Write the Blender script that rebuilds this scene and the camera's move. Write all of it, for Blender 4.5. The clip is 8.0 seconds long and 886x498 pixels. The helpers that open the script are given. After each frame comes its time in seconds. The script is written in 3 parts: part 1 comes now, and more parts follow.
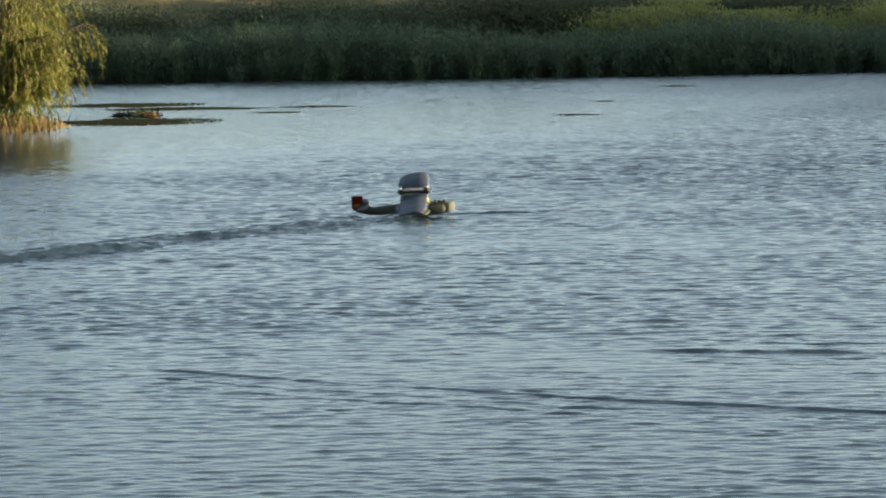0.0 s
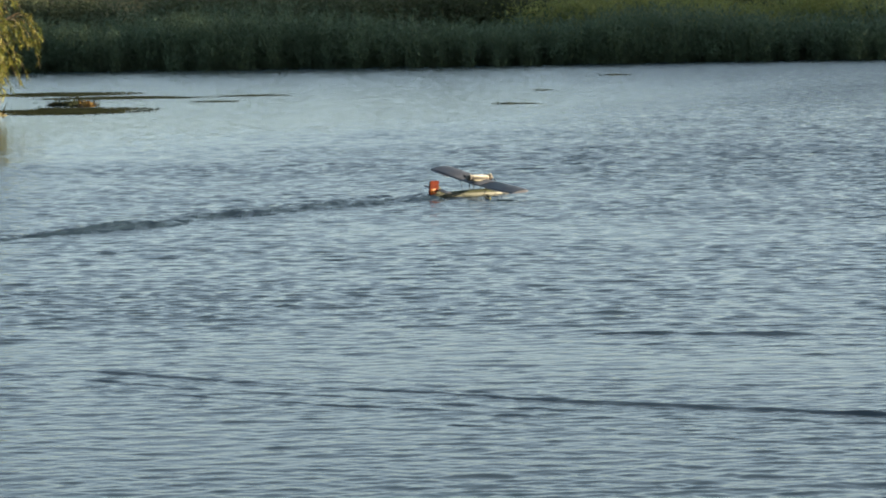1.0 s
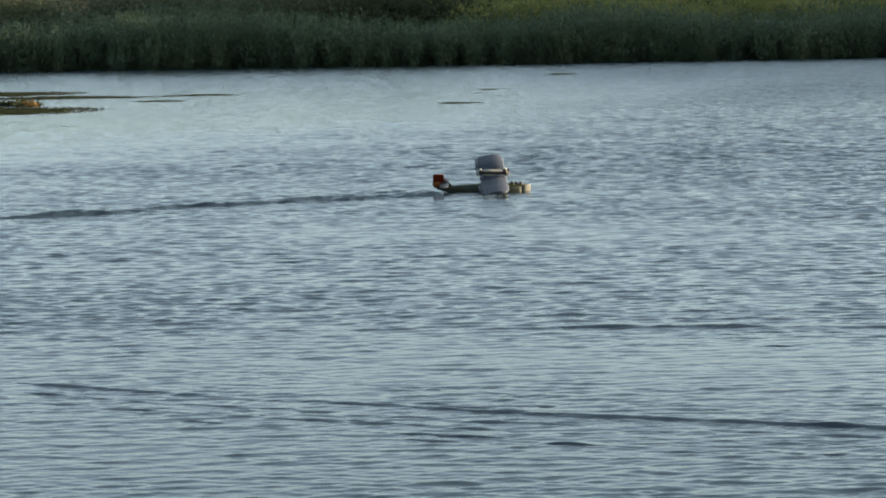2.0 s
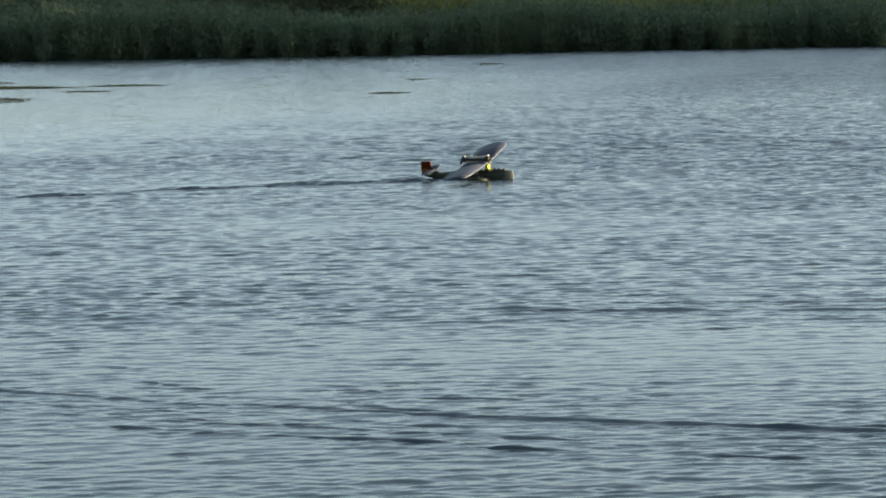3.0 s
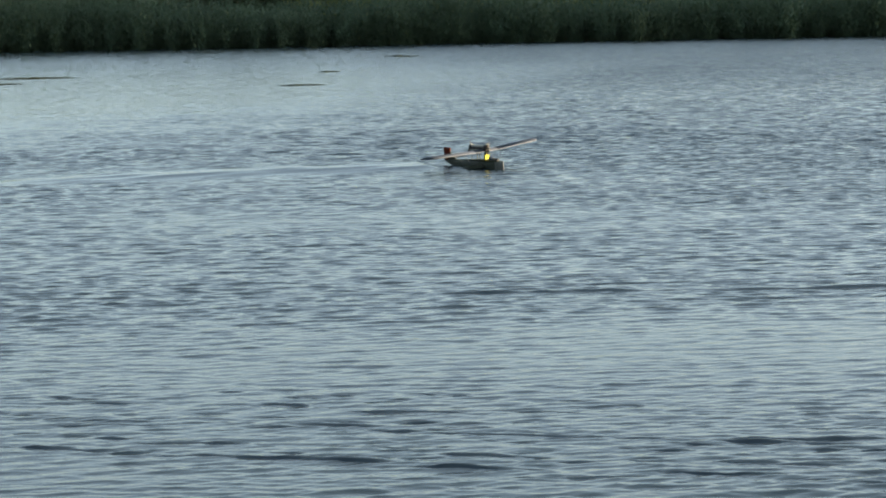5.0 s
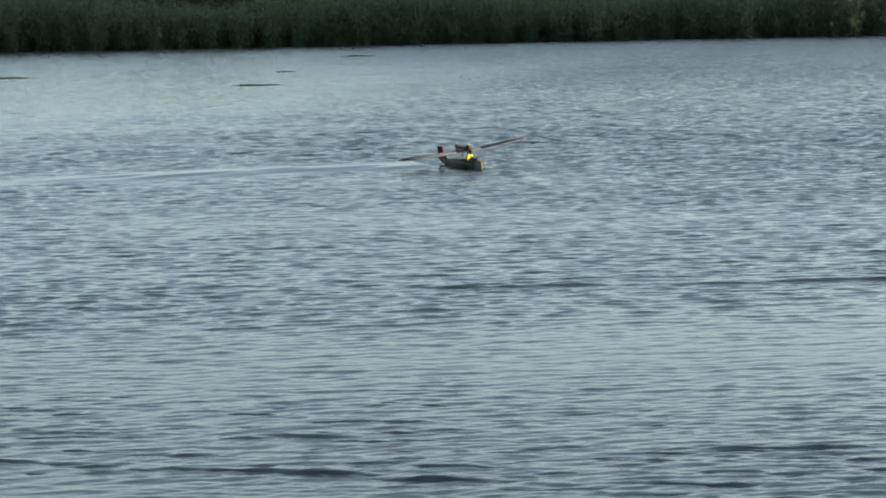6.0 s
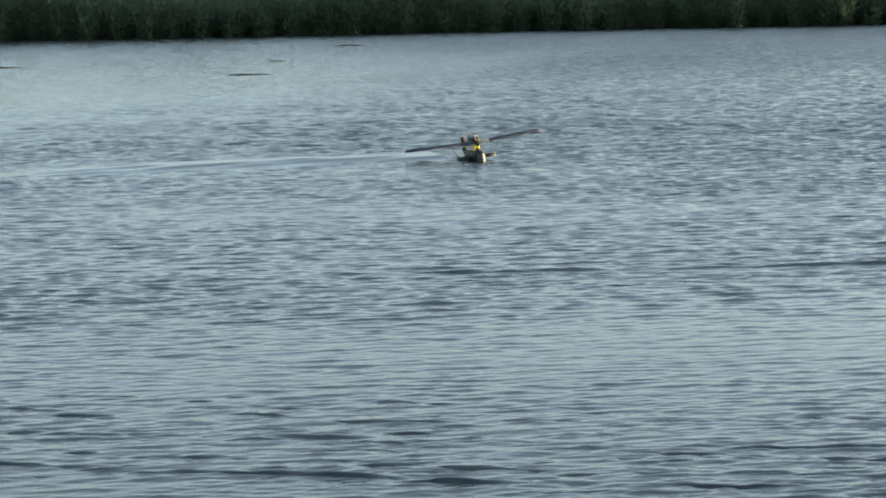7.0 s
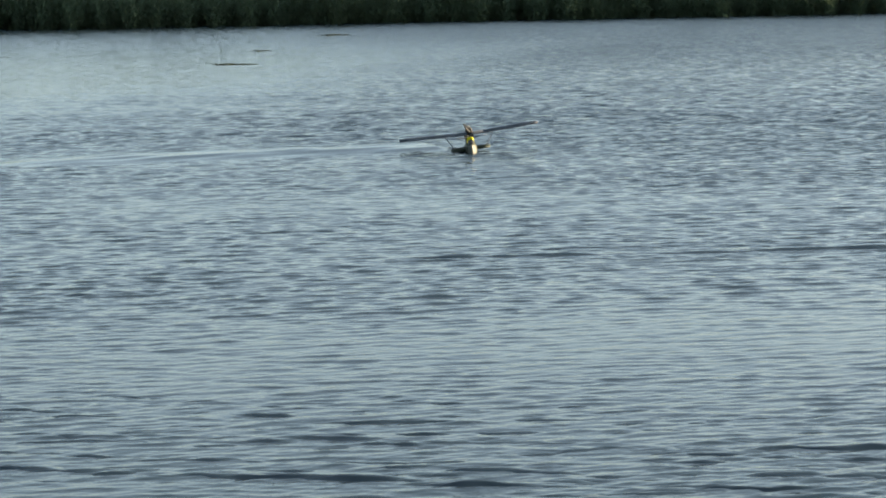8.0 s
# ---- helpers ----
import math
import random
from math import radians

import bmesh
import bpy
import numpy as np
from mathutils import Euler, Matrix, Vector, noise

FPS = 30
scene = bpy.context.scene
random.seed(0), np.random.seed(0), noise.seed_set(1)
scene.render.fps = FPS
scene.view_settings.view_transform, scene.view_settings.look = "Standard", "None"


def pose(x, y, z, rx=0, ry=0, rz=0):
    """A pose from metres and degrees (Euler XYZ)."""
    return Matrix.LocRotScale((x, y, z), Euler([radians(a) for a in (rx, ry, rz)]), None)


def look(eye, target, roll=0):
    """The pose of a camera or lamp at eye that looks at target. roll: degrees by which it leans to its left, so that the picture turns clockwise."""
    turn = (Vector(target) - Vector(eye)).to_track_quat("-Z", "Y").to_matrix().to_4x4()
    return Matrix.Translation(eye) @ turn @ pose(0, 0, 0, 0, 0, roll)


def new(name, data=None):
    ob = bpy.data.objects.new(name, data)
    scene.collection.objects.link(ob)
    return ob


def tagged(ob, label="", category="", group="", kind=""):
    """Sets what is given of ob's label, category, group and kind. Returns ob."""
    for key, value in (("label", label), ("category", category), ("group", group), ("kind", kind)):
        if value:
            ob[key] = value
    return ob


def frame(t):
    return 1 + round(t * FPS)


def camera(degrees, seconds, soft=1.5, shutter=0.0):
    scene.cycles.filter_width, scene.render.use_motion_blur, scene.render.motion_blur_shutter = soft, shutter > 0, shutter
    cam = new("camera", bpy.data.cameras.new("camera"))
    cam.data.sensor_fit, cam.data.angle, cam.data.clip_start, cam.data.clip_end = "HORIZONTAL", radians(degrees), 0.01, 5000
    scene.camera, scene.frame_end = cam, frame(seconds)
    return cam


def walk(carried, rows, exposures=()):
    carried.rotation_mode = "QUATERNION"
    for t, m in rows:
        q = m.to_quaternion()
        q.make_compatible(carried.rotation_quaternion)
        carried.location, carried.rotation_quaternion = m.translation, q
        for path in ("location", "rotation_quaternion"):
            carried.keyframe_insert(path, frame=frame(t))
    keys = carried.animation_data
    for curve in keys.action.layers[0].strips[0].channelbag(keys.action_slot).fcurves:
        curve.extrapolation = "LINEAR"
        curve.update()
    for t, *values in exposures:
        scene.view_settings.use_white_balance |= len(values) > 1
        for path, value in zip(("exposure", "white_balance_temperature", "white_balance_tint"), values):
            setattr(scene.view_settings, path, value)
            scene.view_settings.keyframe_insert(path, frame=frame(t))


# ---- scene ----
# ---- camera ----
EYE = Vector((0.0, 0.0, 2.7))
ROLL = -0.93


def aim(yaw, pitch):
    """The camera's pose: degrees to the right of the y axis and above the horizon."""
    y, p = radians(yaw), radians(pitch)
    way = Vector((math.sin(y) * math.cos(p), math.cos(y) * math.cos(p), math.sin(p)))
    return look(EYE, EYE + way, ROLL)


cam = camera(22.0, 8.0, soft=1.9, shutter=0.4)
PAN = [(0.0, -4.358, -5.869), (0.5, -3.728, -5.863), (1.0, -2.801, -6.174), (1.5, -1.845, -6.061), (1.7, -1.649, -6.087),
       (2.8, -0.213, -6.540), (3.0, 0.362, -6.488), (3.5, 0.947, -6.645), (4.0, 1.155, -6.889), (4.5, 1.864, -6.840),
       (5.0, 2.545, -6.720), (5.2, 2.899, -6.684), (6.3, 3.722, -6.789), (6.5, 3.763, -6.833), (7.0, 3.865, -7.008),
       (7.5, 4.207, -7.188), (8.0, 4.227, -7.273)]
walk(cam, [(t, aim(a, p)) for t, a, p in PAN])

# ---- world, sun, exposure ----
SUN_ELEV, SUN_BEHIND = 10.0, -3.5
to_sun = Vector((math.cos(radians(SUN_BEHIND)) * math.cos(radians(SUN_ELEV)),
                 -math.sin(radians(SUN_BEHIND)) * math.cos(radians(SUN_ELEV)), math.sin(radians(SUN_ELEV))))
world = bpy.data.worlds.new("evening_sky")
scene.world = world
world.use_nodes = True
wn = world.node_tree.nodes
sky = wn.new("ShaderNodeTexSky")
sky.sky_type = "NISHITA"
sky.sun_disc = False
sky.sun_elevation = radians(SUN_ELEV)
sky.sun_rotation = radians(90 + SUN_BEHIND)
sky.air_density, sky.dust_density, sky.ozone_density = 0.9, 1.9, 1.5
wn["Background"].inputs["Strength"].default_value = 0.078
# thin high haze: the blue is paled and evened out over the whole sky
pale = wn.new("ShaderNodeHueSaturation")
pale.inputs["Saturation"].default_value = 0.75
world.node_tree.links.new(sky.outputs["Color"], pale.inputs["Color"])
veil = wn.new("ShaderNodeMix")
veil.data_type = "RGBA"
veil.inputs["Factor"].default_value = 0.38
veil.inputs[7].default_value = (1.13, 1.60, 1.62, 1)
world.node_tree.links.new(pale.outputs["Color"], veil.inputs[6])
world.node_tree.links.new(veil.outputs[2], wn["Background"].inputs["Color"])
sun = new("sun", bpy.data.lights.new("sun", "SUN"))
sun.data.energy, sun.data.angle, sun.data.color = 5.0, radians(0.6), (1.0, 0.80, 0.52)
sun.matrix_world = look((60, -10, 30), Vector((60, -10, 30)) - to_sun)
scene.view_settings.exposure = 2.75

# ---- materials ----


def material(name, color, rough=0.6, metal=0.0, spec=0.5):
    m = bpy.data.materials.new(name)
    m.use_nodes = True
    b = m.node_tree.nodes["Principled BSDF"]
    b.inputs["Base Color"].default_value = (*color, 1)
    b.inputs["Roughness"].default_value = rough
    b.inputs["Metallic"].default_value = metal
    b.inputs["Specular IOR Level"].default_value = spec
    return m


def node(m, kind, **inputs):
    n = m.node_tree.nodes.new(kind)
    for key, value in inputs.items():
        n.inputs[key.replace("_", " ")].default_value = value
    return n


def link(m, a, b):
    m.node_tree.links.new(a, b)


def ramp(m, source, stops):
    r = m.node_tree.nodes.new("ShaderNodeValToRGB")
    e = r.color_ramp.elements
    while len(e) < len(stops):
        e.new(0.5)
    for el, (at, col) in zip(e, stops):
        el.position, el.color = at, (*col, 1)
    link(m, source, r.inputs["Fac"])
    return r.outputs["Color"]


def painted(name, color, dark, rough=0.35, scale=14.0, shine=0.2):
    """Paint with faded and dirty patches at two scales."""
    m = material(name, color, rough, spec=shine)
    b = m.node_tree.nodes["Principled BSDF"]
    tc = node(m, "ShaderNodeTexCoord")
    n1 = node(m, "ShaderNodeTexNoise", Scale=scale, Detail=4.0)
    link(m, tc.outputs["Object"], n1.inputs["Vector"])
    link(m, ramp(m, n1.outputs["Fac"], [(0.3, dark), (0.62, color)]), b.inputs["Base Color"])
    n2 = node(m, "ShaderNodeTexNoise", Scale=scale * 9, Detail=2.0)
    link(m, tc.outputs["Object"], n2.inputs["Vector"])
    bump = node(m, "ShaderNodeBump", Strength=0.15, Distance=0.002)
    link(m, n2.outputs["Fac"], bump.inputs["Height"])
    link(m, bump.outputs["Normal"], b.inputs["Normal"])
    return m


def leafy(name, stops, through_light=0.35, rough=0.55, shine=0.12):
    """Leaves: each one takes its own tone, a part of the light passes through."""
    m = material(name, stops[0][1], rough, spec=shine)
    b = m.node_tree.nodes["Principled BSDF"]
    geo = node(m, "ShaderNodeNewGeometry")
    tone = ramp(m, geo.outputs["Random Per Island"], stops)
    tc = node(m, "ShaderNodeTexCoord")
    n = node(m, "ShaderNodeTexNoise", Scale=0.9, Detail=3.0)
    link(m, tc.outputs["Object"], n.inputs["Vector"])
    hsv = node(m, "ShaderNodeHueSaturation")
    mul = m.node_tree.nodes.new("ShaderNodeMath")
    mul.operation = "MULTIPLY_ADD"
    mul.inputs[1].default_value, mul.inputs[2].default_value = 1.3, 0.4
    link(m, n.outputs["Fac"], mul.inputs[0])
    link(m, mul.outputs["Value"], hsv.inputs["Value"])
    link(m, tone, hsv.inputs["Color"])
    link(m, hsv.outputs["Color"], b.inputs["Base Color"])
    tr = node(m, "ShaderNodeBsdfTranslucent")
    link(m, hsv.outputs["Color"], tr.inputs["Color"])
    mix = node(m, "ShaderNodeMixShader", Fac=through_light)
    link(m, b.outputs["BSDF"], mix.inputs[1])
    link(m, tr.outputs["BSDF"], mix.inputs[2])
    link(m, mix.outputs["Shader"], m.node_tree.nodes["Material Output"].inputs["Surface"])
    return m


def water_material():
    m = material("pond_water", (0.0105, 0.0185, 0.0285), 0.05, spec=0.5)
    b = m.node_tree.nodes["Principled BSDF"]
    b.inputs["IOR"].default_value = 1.333
    tc = node(m, "ShaderNodeTexCoord")
    mp = node(m, "ShaderNodeMapping", Scale=(0.9, 3.4, 1.0))
    link(m, tc.outputs["Object"], mp.inputs["Vector"])
    n1 = node(m, "ShaderNodeTexNoise", Scale=3.4, Detail=3.0, Roughness=0.55)
    link(m, mp.outputs["Vector"], n1.inputs["Vector"])
    b1 = node(m, "ShaderNodeBump", Strength=1.0, Distance=0.009)
    att = m.node_tree.nodes.new("ShaderNodeAttribute")
    att.attribute_name = "chop"
    rough_by = m.node_tree.nodes.new("ShaderNodeMath")
    rough_by.operation = "MULTIPLY"
    link(m, n1.outputs["Fac"], rough_by.inputs[0])
    link(m, att.outputs["Fac"], rough_by.inputs[1])
    link(m, rough_by.outputs["Value"], b1.inputs["Height"])
    n2 = node(m, "ShaderNodeTexNoise", Scale=11.0, Detail=2.0)
    link(m, mp.outputs["Vector"], n2.inputs["Vector"])
    b2 = node(m, "ShaderNodeBump", Strength=1.0, Distance=0.002)
    link(m, n2.outputs["Fac"], b2.inputs["Height"])
    link(m, b1.outputs["Normal"], b2.inputs["Normal"])
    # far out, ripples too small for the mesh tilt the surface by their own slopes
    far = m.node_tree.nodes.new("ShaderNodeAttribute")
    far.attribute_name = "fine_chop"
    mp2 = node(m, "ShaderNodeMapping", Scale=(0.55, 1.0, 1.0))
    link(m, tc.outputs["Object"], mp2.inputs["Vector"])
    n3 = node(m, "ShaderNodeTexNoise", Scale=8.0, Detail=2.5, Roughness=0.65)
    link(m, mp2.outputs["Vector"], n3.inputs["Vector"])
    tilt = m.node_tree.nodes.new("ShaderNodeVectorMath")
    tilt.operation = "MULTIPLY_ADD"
    # offset adds a constant lean, so the water mirrors sky instead of the reeds
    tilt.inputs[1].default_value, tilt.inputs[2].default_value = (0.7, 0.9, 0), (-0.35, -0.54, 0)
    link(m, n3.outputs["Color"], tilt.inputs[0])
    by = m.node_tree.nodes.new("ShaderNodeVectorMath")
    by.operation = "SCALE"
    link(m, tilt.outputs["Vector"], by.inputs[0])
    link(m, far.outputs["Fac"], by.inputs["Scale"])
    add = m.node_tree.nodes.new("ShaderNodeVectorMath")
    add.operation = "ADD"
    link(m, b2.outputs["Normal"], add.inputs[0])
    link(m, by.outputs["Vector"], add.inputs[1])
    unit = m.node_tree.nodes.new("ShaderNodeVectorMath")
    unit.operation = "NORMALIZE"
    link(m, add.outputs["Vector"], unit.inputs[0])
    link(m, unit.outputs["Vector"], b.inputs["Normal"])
    return m


def earth_material():
    m = material("bank_earth", (0.09, 0.075, 0.04), 0.9, spec=0.2)
    b = m.node_tree.nodes["Principled BSDF"]
    tc = node(m, "ShaderNodeTexCoord")
    n1 = node(m, "ShaderNodeTexNoise", Scale=0.35, Detail=6.0, Roughness=0.65)
    link(m, tc.outputs["Object"], n1.inputs["Vector"])
    link(m, ramp(m, n1.outputs["Fac"], [(0.35, (0.025, 0.028, 0.010)), (0.5, (0.055, 0.050, 0.020)), (0.65, (0.10, 0.08, 0.032))]),
         b.inputs["Base Color"])
    n2 = node(m, "ShaderNodeTexNoise", Scale=9.0, Detail=4.0)
    link(m, tc.outputs["Object"], n2.inputs["Vector"])
    bump = node(m, "ShaderNodeBump", Strength=0.8, Distance=0.06)
    link(m, n2.outputs["Fac"], bump.inputs["Height"])
    link(m, bump.outputs["Normal"], b.inputs["Normal"])
    return m


WATER = water_material()
EARTH = earth_material()
REED = leafy("reed_leaf", [(0.0, (0.063, 0.094, 0.060)), (0.5, (0.067, 0.097, 0.060)), (0.9, (0.071, 0.099, 0.058)), (1.0, (0.079, 0.100, 0.054))], 0.45)
GRASS = leafy("dry_grass", [(0.0, (0.038, 0.038, 0.017)), (0.5, (0.066, 0.056, 0.026)), (1.0, (0.115, 0.088, 0.042))], 0.15)
SHRUB = leafy("shrub_leaf", [(0.0, (0.046, 0.058, 0.033)), (0.6, (0.050, 0.062, 0.034)), (1.0, (0.056, 0.066, 0.034))], 0.35)
# yellow-green raised in the colour to look sunlit; these bushes stand in shade
SHRUB_LIT = leafy("shrub_leaf_lit_tone", [(0.0, (0.155, 0.175, 0.058)), (0.6, (0.185, 0.195, 0.064)), (1.0, (0.22, 0.21, 0.072))], 0.45)
WILLOW = leafy("willow_leaf", [(0.0, (0.0344, 0.04816, 0.01032)), (0.5, (0.07052, 0.07912, 0.01462)), (1.0, (0.129, 0.1161, 0.02408))], 0.4, 0.5)
# dark and dull, so the mats also carry dark reflections among the weed
WEED = leafy("pond_weed", [(0.0, (0.010, 0.012, 0.008)), (0.8, (0.014, 0.017, 0.010)), (1.0, (0.020, 0.022, 0.012))], 0.05, 1.0, 0.0)
DRY = leafy("dead_reed", [(0.0, (0.034, 0.0255, 0.0085)), (0.5, (0.068, 0.0425, 0.01275)), (1.0, (0.1062, 0.068, 0.0204))], 0.3)
BARK = painted("willow_bark", (0.16, 0.12, 0.08), (0.07, 0.05, 0.035), 0.9, 6.0)

# ---- mesh helpers ----


def sheet(name, verts, faces, mat, smooth=False):
    """A mesh object from arrays; faces all with the same number of corners."""
    verts, faces = np.asarray(verts, np.float32), np.asarray(faces, np.int32)
    me = bpy.data.meshes.new(name)
    me.vertices.add(len(verts))
    me.vertices.foreach_set("co", verts.ravel())
    k = faces.shape[1]
    me.loops.add(faces.size)
    me.loops.foreach_set("vertex_index", faces.ravel())
    me.polygons.add(len(faces))
    me.polygons.foreach_set("loop_start", np.arange(0, faces.size, k, dtype=np.int32))
    me.polygons.foreach_set("use_smooth", np.full(len(faces), smooth))
    me.update(calc_edges=True)
    me.materials.append(mat)
    return new(name, me)


def grid_faces(rows, cols):
    i = np.arange(rows * cols).reshape(rows, cols)
    return np.stack([i[:-1, :-1], i[:-1, 1:], i[1:, 1:], i[1:, :-1]], -1).reshape(-1, 4)


def blades(rng, base, length, width, lean, droop, turn=None, steps=3):
    """Ribbons that taper to a point: base (n, 3), lean (n, 3) the first direction, droop bends them down."""
    n = len(base)
    turn = rng.uniform(0, math.tau, n) if turn is None else turn
    side = np.stack([np.cos(turn), np.sin(turn), np.zeros(n)], 1)
    way = lean / np.linalg.norm(lean, axis=1, keepdims=True)
    at = base.copy()
    rows = []
    for k in range(steps + 1):
        w = (width * (1 - (k / steps) ** 1.6) + 0.0015)[:, None]
        rows.append(at - side * w / 2)
        rows.append(at + side * w / 2)
        at = at + way * (length / steps)[:, None]
        way = way + np.stack([0 * droop, 0 * droop, -droop / steps], 1)
        way /= np.linalg.norm(way, axis=1, keepdims=True)
    v = np.stack(rows, 1).reshape(-1, 3)
    first = (np.arange(n) * (2 * steps + 2))[:, None, None]
    quad = np.array([[2 * k, 2 * k + 1, 2 * k + 3, 2 * k + 2] for k in range(steps)])[None]
    return v, (first + quad).reshape(-1, 4)


def joined(pieces):
    vs, fs, at = [], [], 0
    for v, f in pieces:
        vs.append(v)
        fs.append(f + at)
        at += len(v)
    return np.concatenate(vs), np.concatenate(fs)


def smooth01(a):
    a = np.clip(a, 0, 1)
    return a * a * (3 - 2 * a)


def wobble(rng, n, low, high):
    """A smooth random function of two numbers: a sum of n waves."""
    k = rng.uniform(low, high, n)
    d = rng.uniform(0, math.tau, n)
    p = rng.uniform(0, math.tau, n)

    def value(x, y):
        out = 0 * x
        for a, b, c in zip(k, d, p):
            out = out + np.sin(a * (np.cos(b) * x + np.sin(b) * y) + c)
        return out / math.sqrt(n / 2)
    return value


SHORE = 97.5
shore_line = wobble(np.random.default_rng(3), 5, 0.15, 0.6)


def ground_height(x, y):
    far = y - SHORE - 1.3 - 0.35 * shore_line(x, 0 * x)
    z = -0.9 + 1.05 * smooth01((far + 1.6) / 2.2) + 0.25 * smooth01((far - 2) / 5) + 3.6 * smooth01((far - 6) / 17) + 0.3 * smooth01((far - 25) / 60)
    near = -0.9 + 2.0 * smooth01((8.5 - y) / 5.5) + 1.5 * smooth01((-8 - y) / 60)
    spit = -0.9 + 1.25 * smooth01(1.6 - np.hypot((x + 18.6) / 5.0, (y - 57.5) / 3.4))
    left = -0.9 + 3.0 * smooth01((-x - 26) / 30)
    right = -0.9 + 3.0 * smooth01((x - 70) / 50)
    return np.maximum.reduce([z, near, spit, left, right])


# ---- ground and water ----


def build_ground():
    def axis(parts):
        return np.concatenate([np.arange(a, b, s) for a, b, s in parts])
    ys = axis([(-1500, -200, 130), (-200, -20, 12), (-20, 12, 0.8), (12, 50, 3), (50, 66, 0.7), (66, 92, 3), (92, 130, 0.5), (130, 300, 9), (300, 2600, 120)])
    xs = axis([(-1800, -200, 130), (-200, -60, 10), (-60, -28, 2), (-28, 40, 0.8), (40, 90, 2.5), (90, 260, 14), (260, 1900, 130)])
    x, y = np.meshgrid(xs, ys)
    lumps = wobble(np.random.default_rng(4), 14, 0.3, 2.2)
    z = ground_height(x, y)
    z = z + 0.07 * lumps(x, y) * (z > 0.1)
    ob = sheet("ground", np.stack([x, y, z], -1).reshape(-1, 3), grid_faces(*x.shape), EARTH, True)
    return tagged(ob, "grassy earth banks round a small pond", "ground", kind="structure")


def lee(x, y):
    """The calm under the far bank towards the willow, 0 to 1."""
    return smooth01((y - 54 - 1.4 * np.minimum(x, 4) - 3.0 * np.maximum(x - 4, 0)) / 14 + 0.5)


def cove(x, y):
    """The still corner in front of the willow, 0 to 1."""
    return np.exp(-((x + 14) / 4.0) ** 2 - ((y - 51) / 7) ** 2)


def chop_strength(x, y):
    """How rough the wind makes the water: gusts, and the lee."""
    gust = wobble(np.random.default_rng(8), 9, 0.12, 0.9)
    paws = 0.92 + 0.32 * np.exp(-((y - 22.5) / 2.8) ** 2) - 0.22 * np.exp(-((y - 17.6) / 1.9) ** 2) + 0.48 * np.exp(-((y - 41) / 9) ** 2)
    return np.clip((1.0 + 0.17 * gust(x, 1.6 * y)) * (1 - 0.55 * lee(x, y)) * (1 - 0.6 * cove(x, y)) * paws * (1 + 0.5 * smooth01((x + 3) / 8) * smooth01((y - 31) / 8) - 0.28 * smooth01((1 - x) / 4) * smooth01((19 - y) / 5)), 0.15, 2)


# from, to wavelength and steepness of each band of ripples
BANDS = [(0.045, 0.09, 0.085), (0.09, 0.18, 0.095), (0.18, 0.36, 0.050), (0.36, 1.0, 0.012)]
SPREAD, CHOPPY = 6, 0.9


class Sea:
    """Wind ripples on a square that repeats, in bands of wavelength: heights, and the sideways pull that sharpens the crests."""
    SIZE, N = 20.0, 1536

    def __init__(self, seed):
        rng = np.random.default_rng(seed)
        k1 = np.fft.fftfreq(self.N, self.SIZE / self.N) * math.tau
        kx, ky = np.meshgrid(k1, k1)
        k = np.hypot(kx, ky)
        k[0, 0] = 1
        noise_field = np.fft.fft2(rng.normal(size=(self.N, self.N)))
        off = np.arctan2(ky, kx) - radians(-87)
        spread = np.abs(np.cos(off)) ** SPREAD + 0.03
        lam = math.tau / k
        self.bands = []
        for lo, hi, slope in BANDS:
            inside = np.exp(-(np.log(lam / math.sqrt(lo * hi)) / np.log(hi / lo) * 1.6) ** 4)
            f = noise_field * inside * spread * k ** -2.0
            z = np.fft.ifft2(f).real
            by = slope / np.std(np.gradient(z, self.SIZE / self.N, axis=0))
            pull = [np.fft.ifft2(1j * d / k * f).real * by for d in (kx, ky)]
            self.bands.append((math.sqrt(lo * hi), z * by, *pull))

    def at(self, x, y, step):
        """Height and pull at places, without the waves that a mesh of that step cannot carry."""
        u, v = x / self.SIZE * self.N, y / self.SIZE * self.N
        i, j = np.floor(u).astype(int), np.floor(v).astype(int)
        a, b = u - i, v - j
        i0, j0, i1, j1 = i % self.N, j % self.N, (i + 1) % self.N, (j + 1) % self.N
        out = [0 * x, 0 * x, 0 * x]
        for lam, *fields in self.bands:
            keep = smooth01((lam / step - 1.8) / 2.2)
            for n, g in enumerate(fields):
                out[n] = out[n] + keep * ((g[j0, i0] * (1 - a) + g[j0, i1] * a) * (1 - b) + (g[j1, i0] * (1 - a) + g[j1, i1] * a) * b)
        return out


sea = Sea(5)


def row_step(y):
    """The mesh of the water grows coarser with the distance from the near bank."""
    return 0.0165 * (y / 12) ** 0.75 * np.maximum(y / 48, 1) ** 2.2


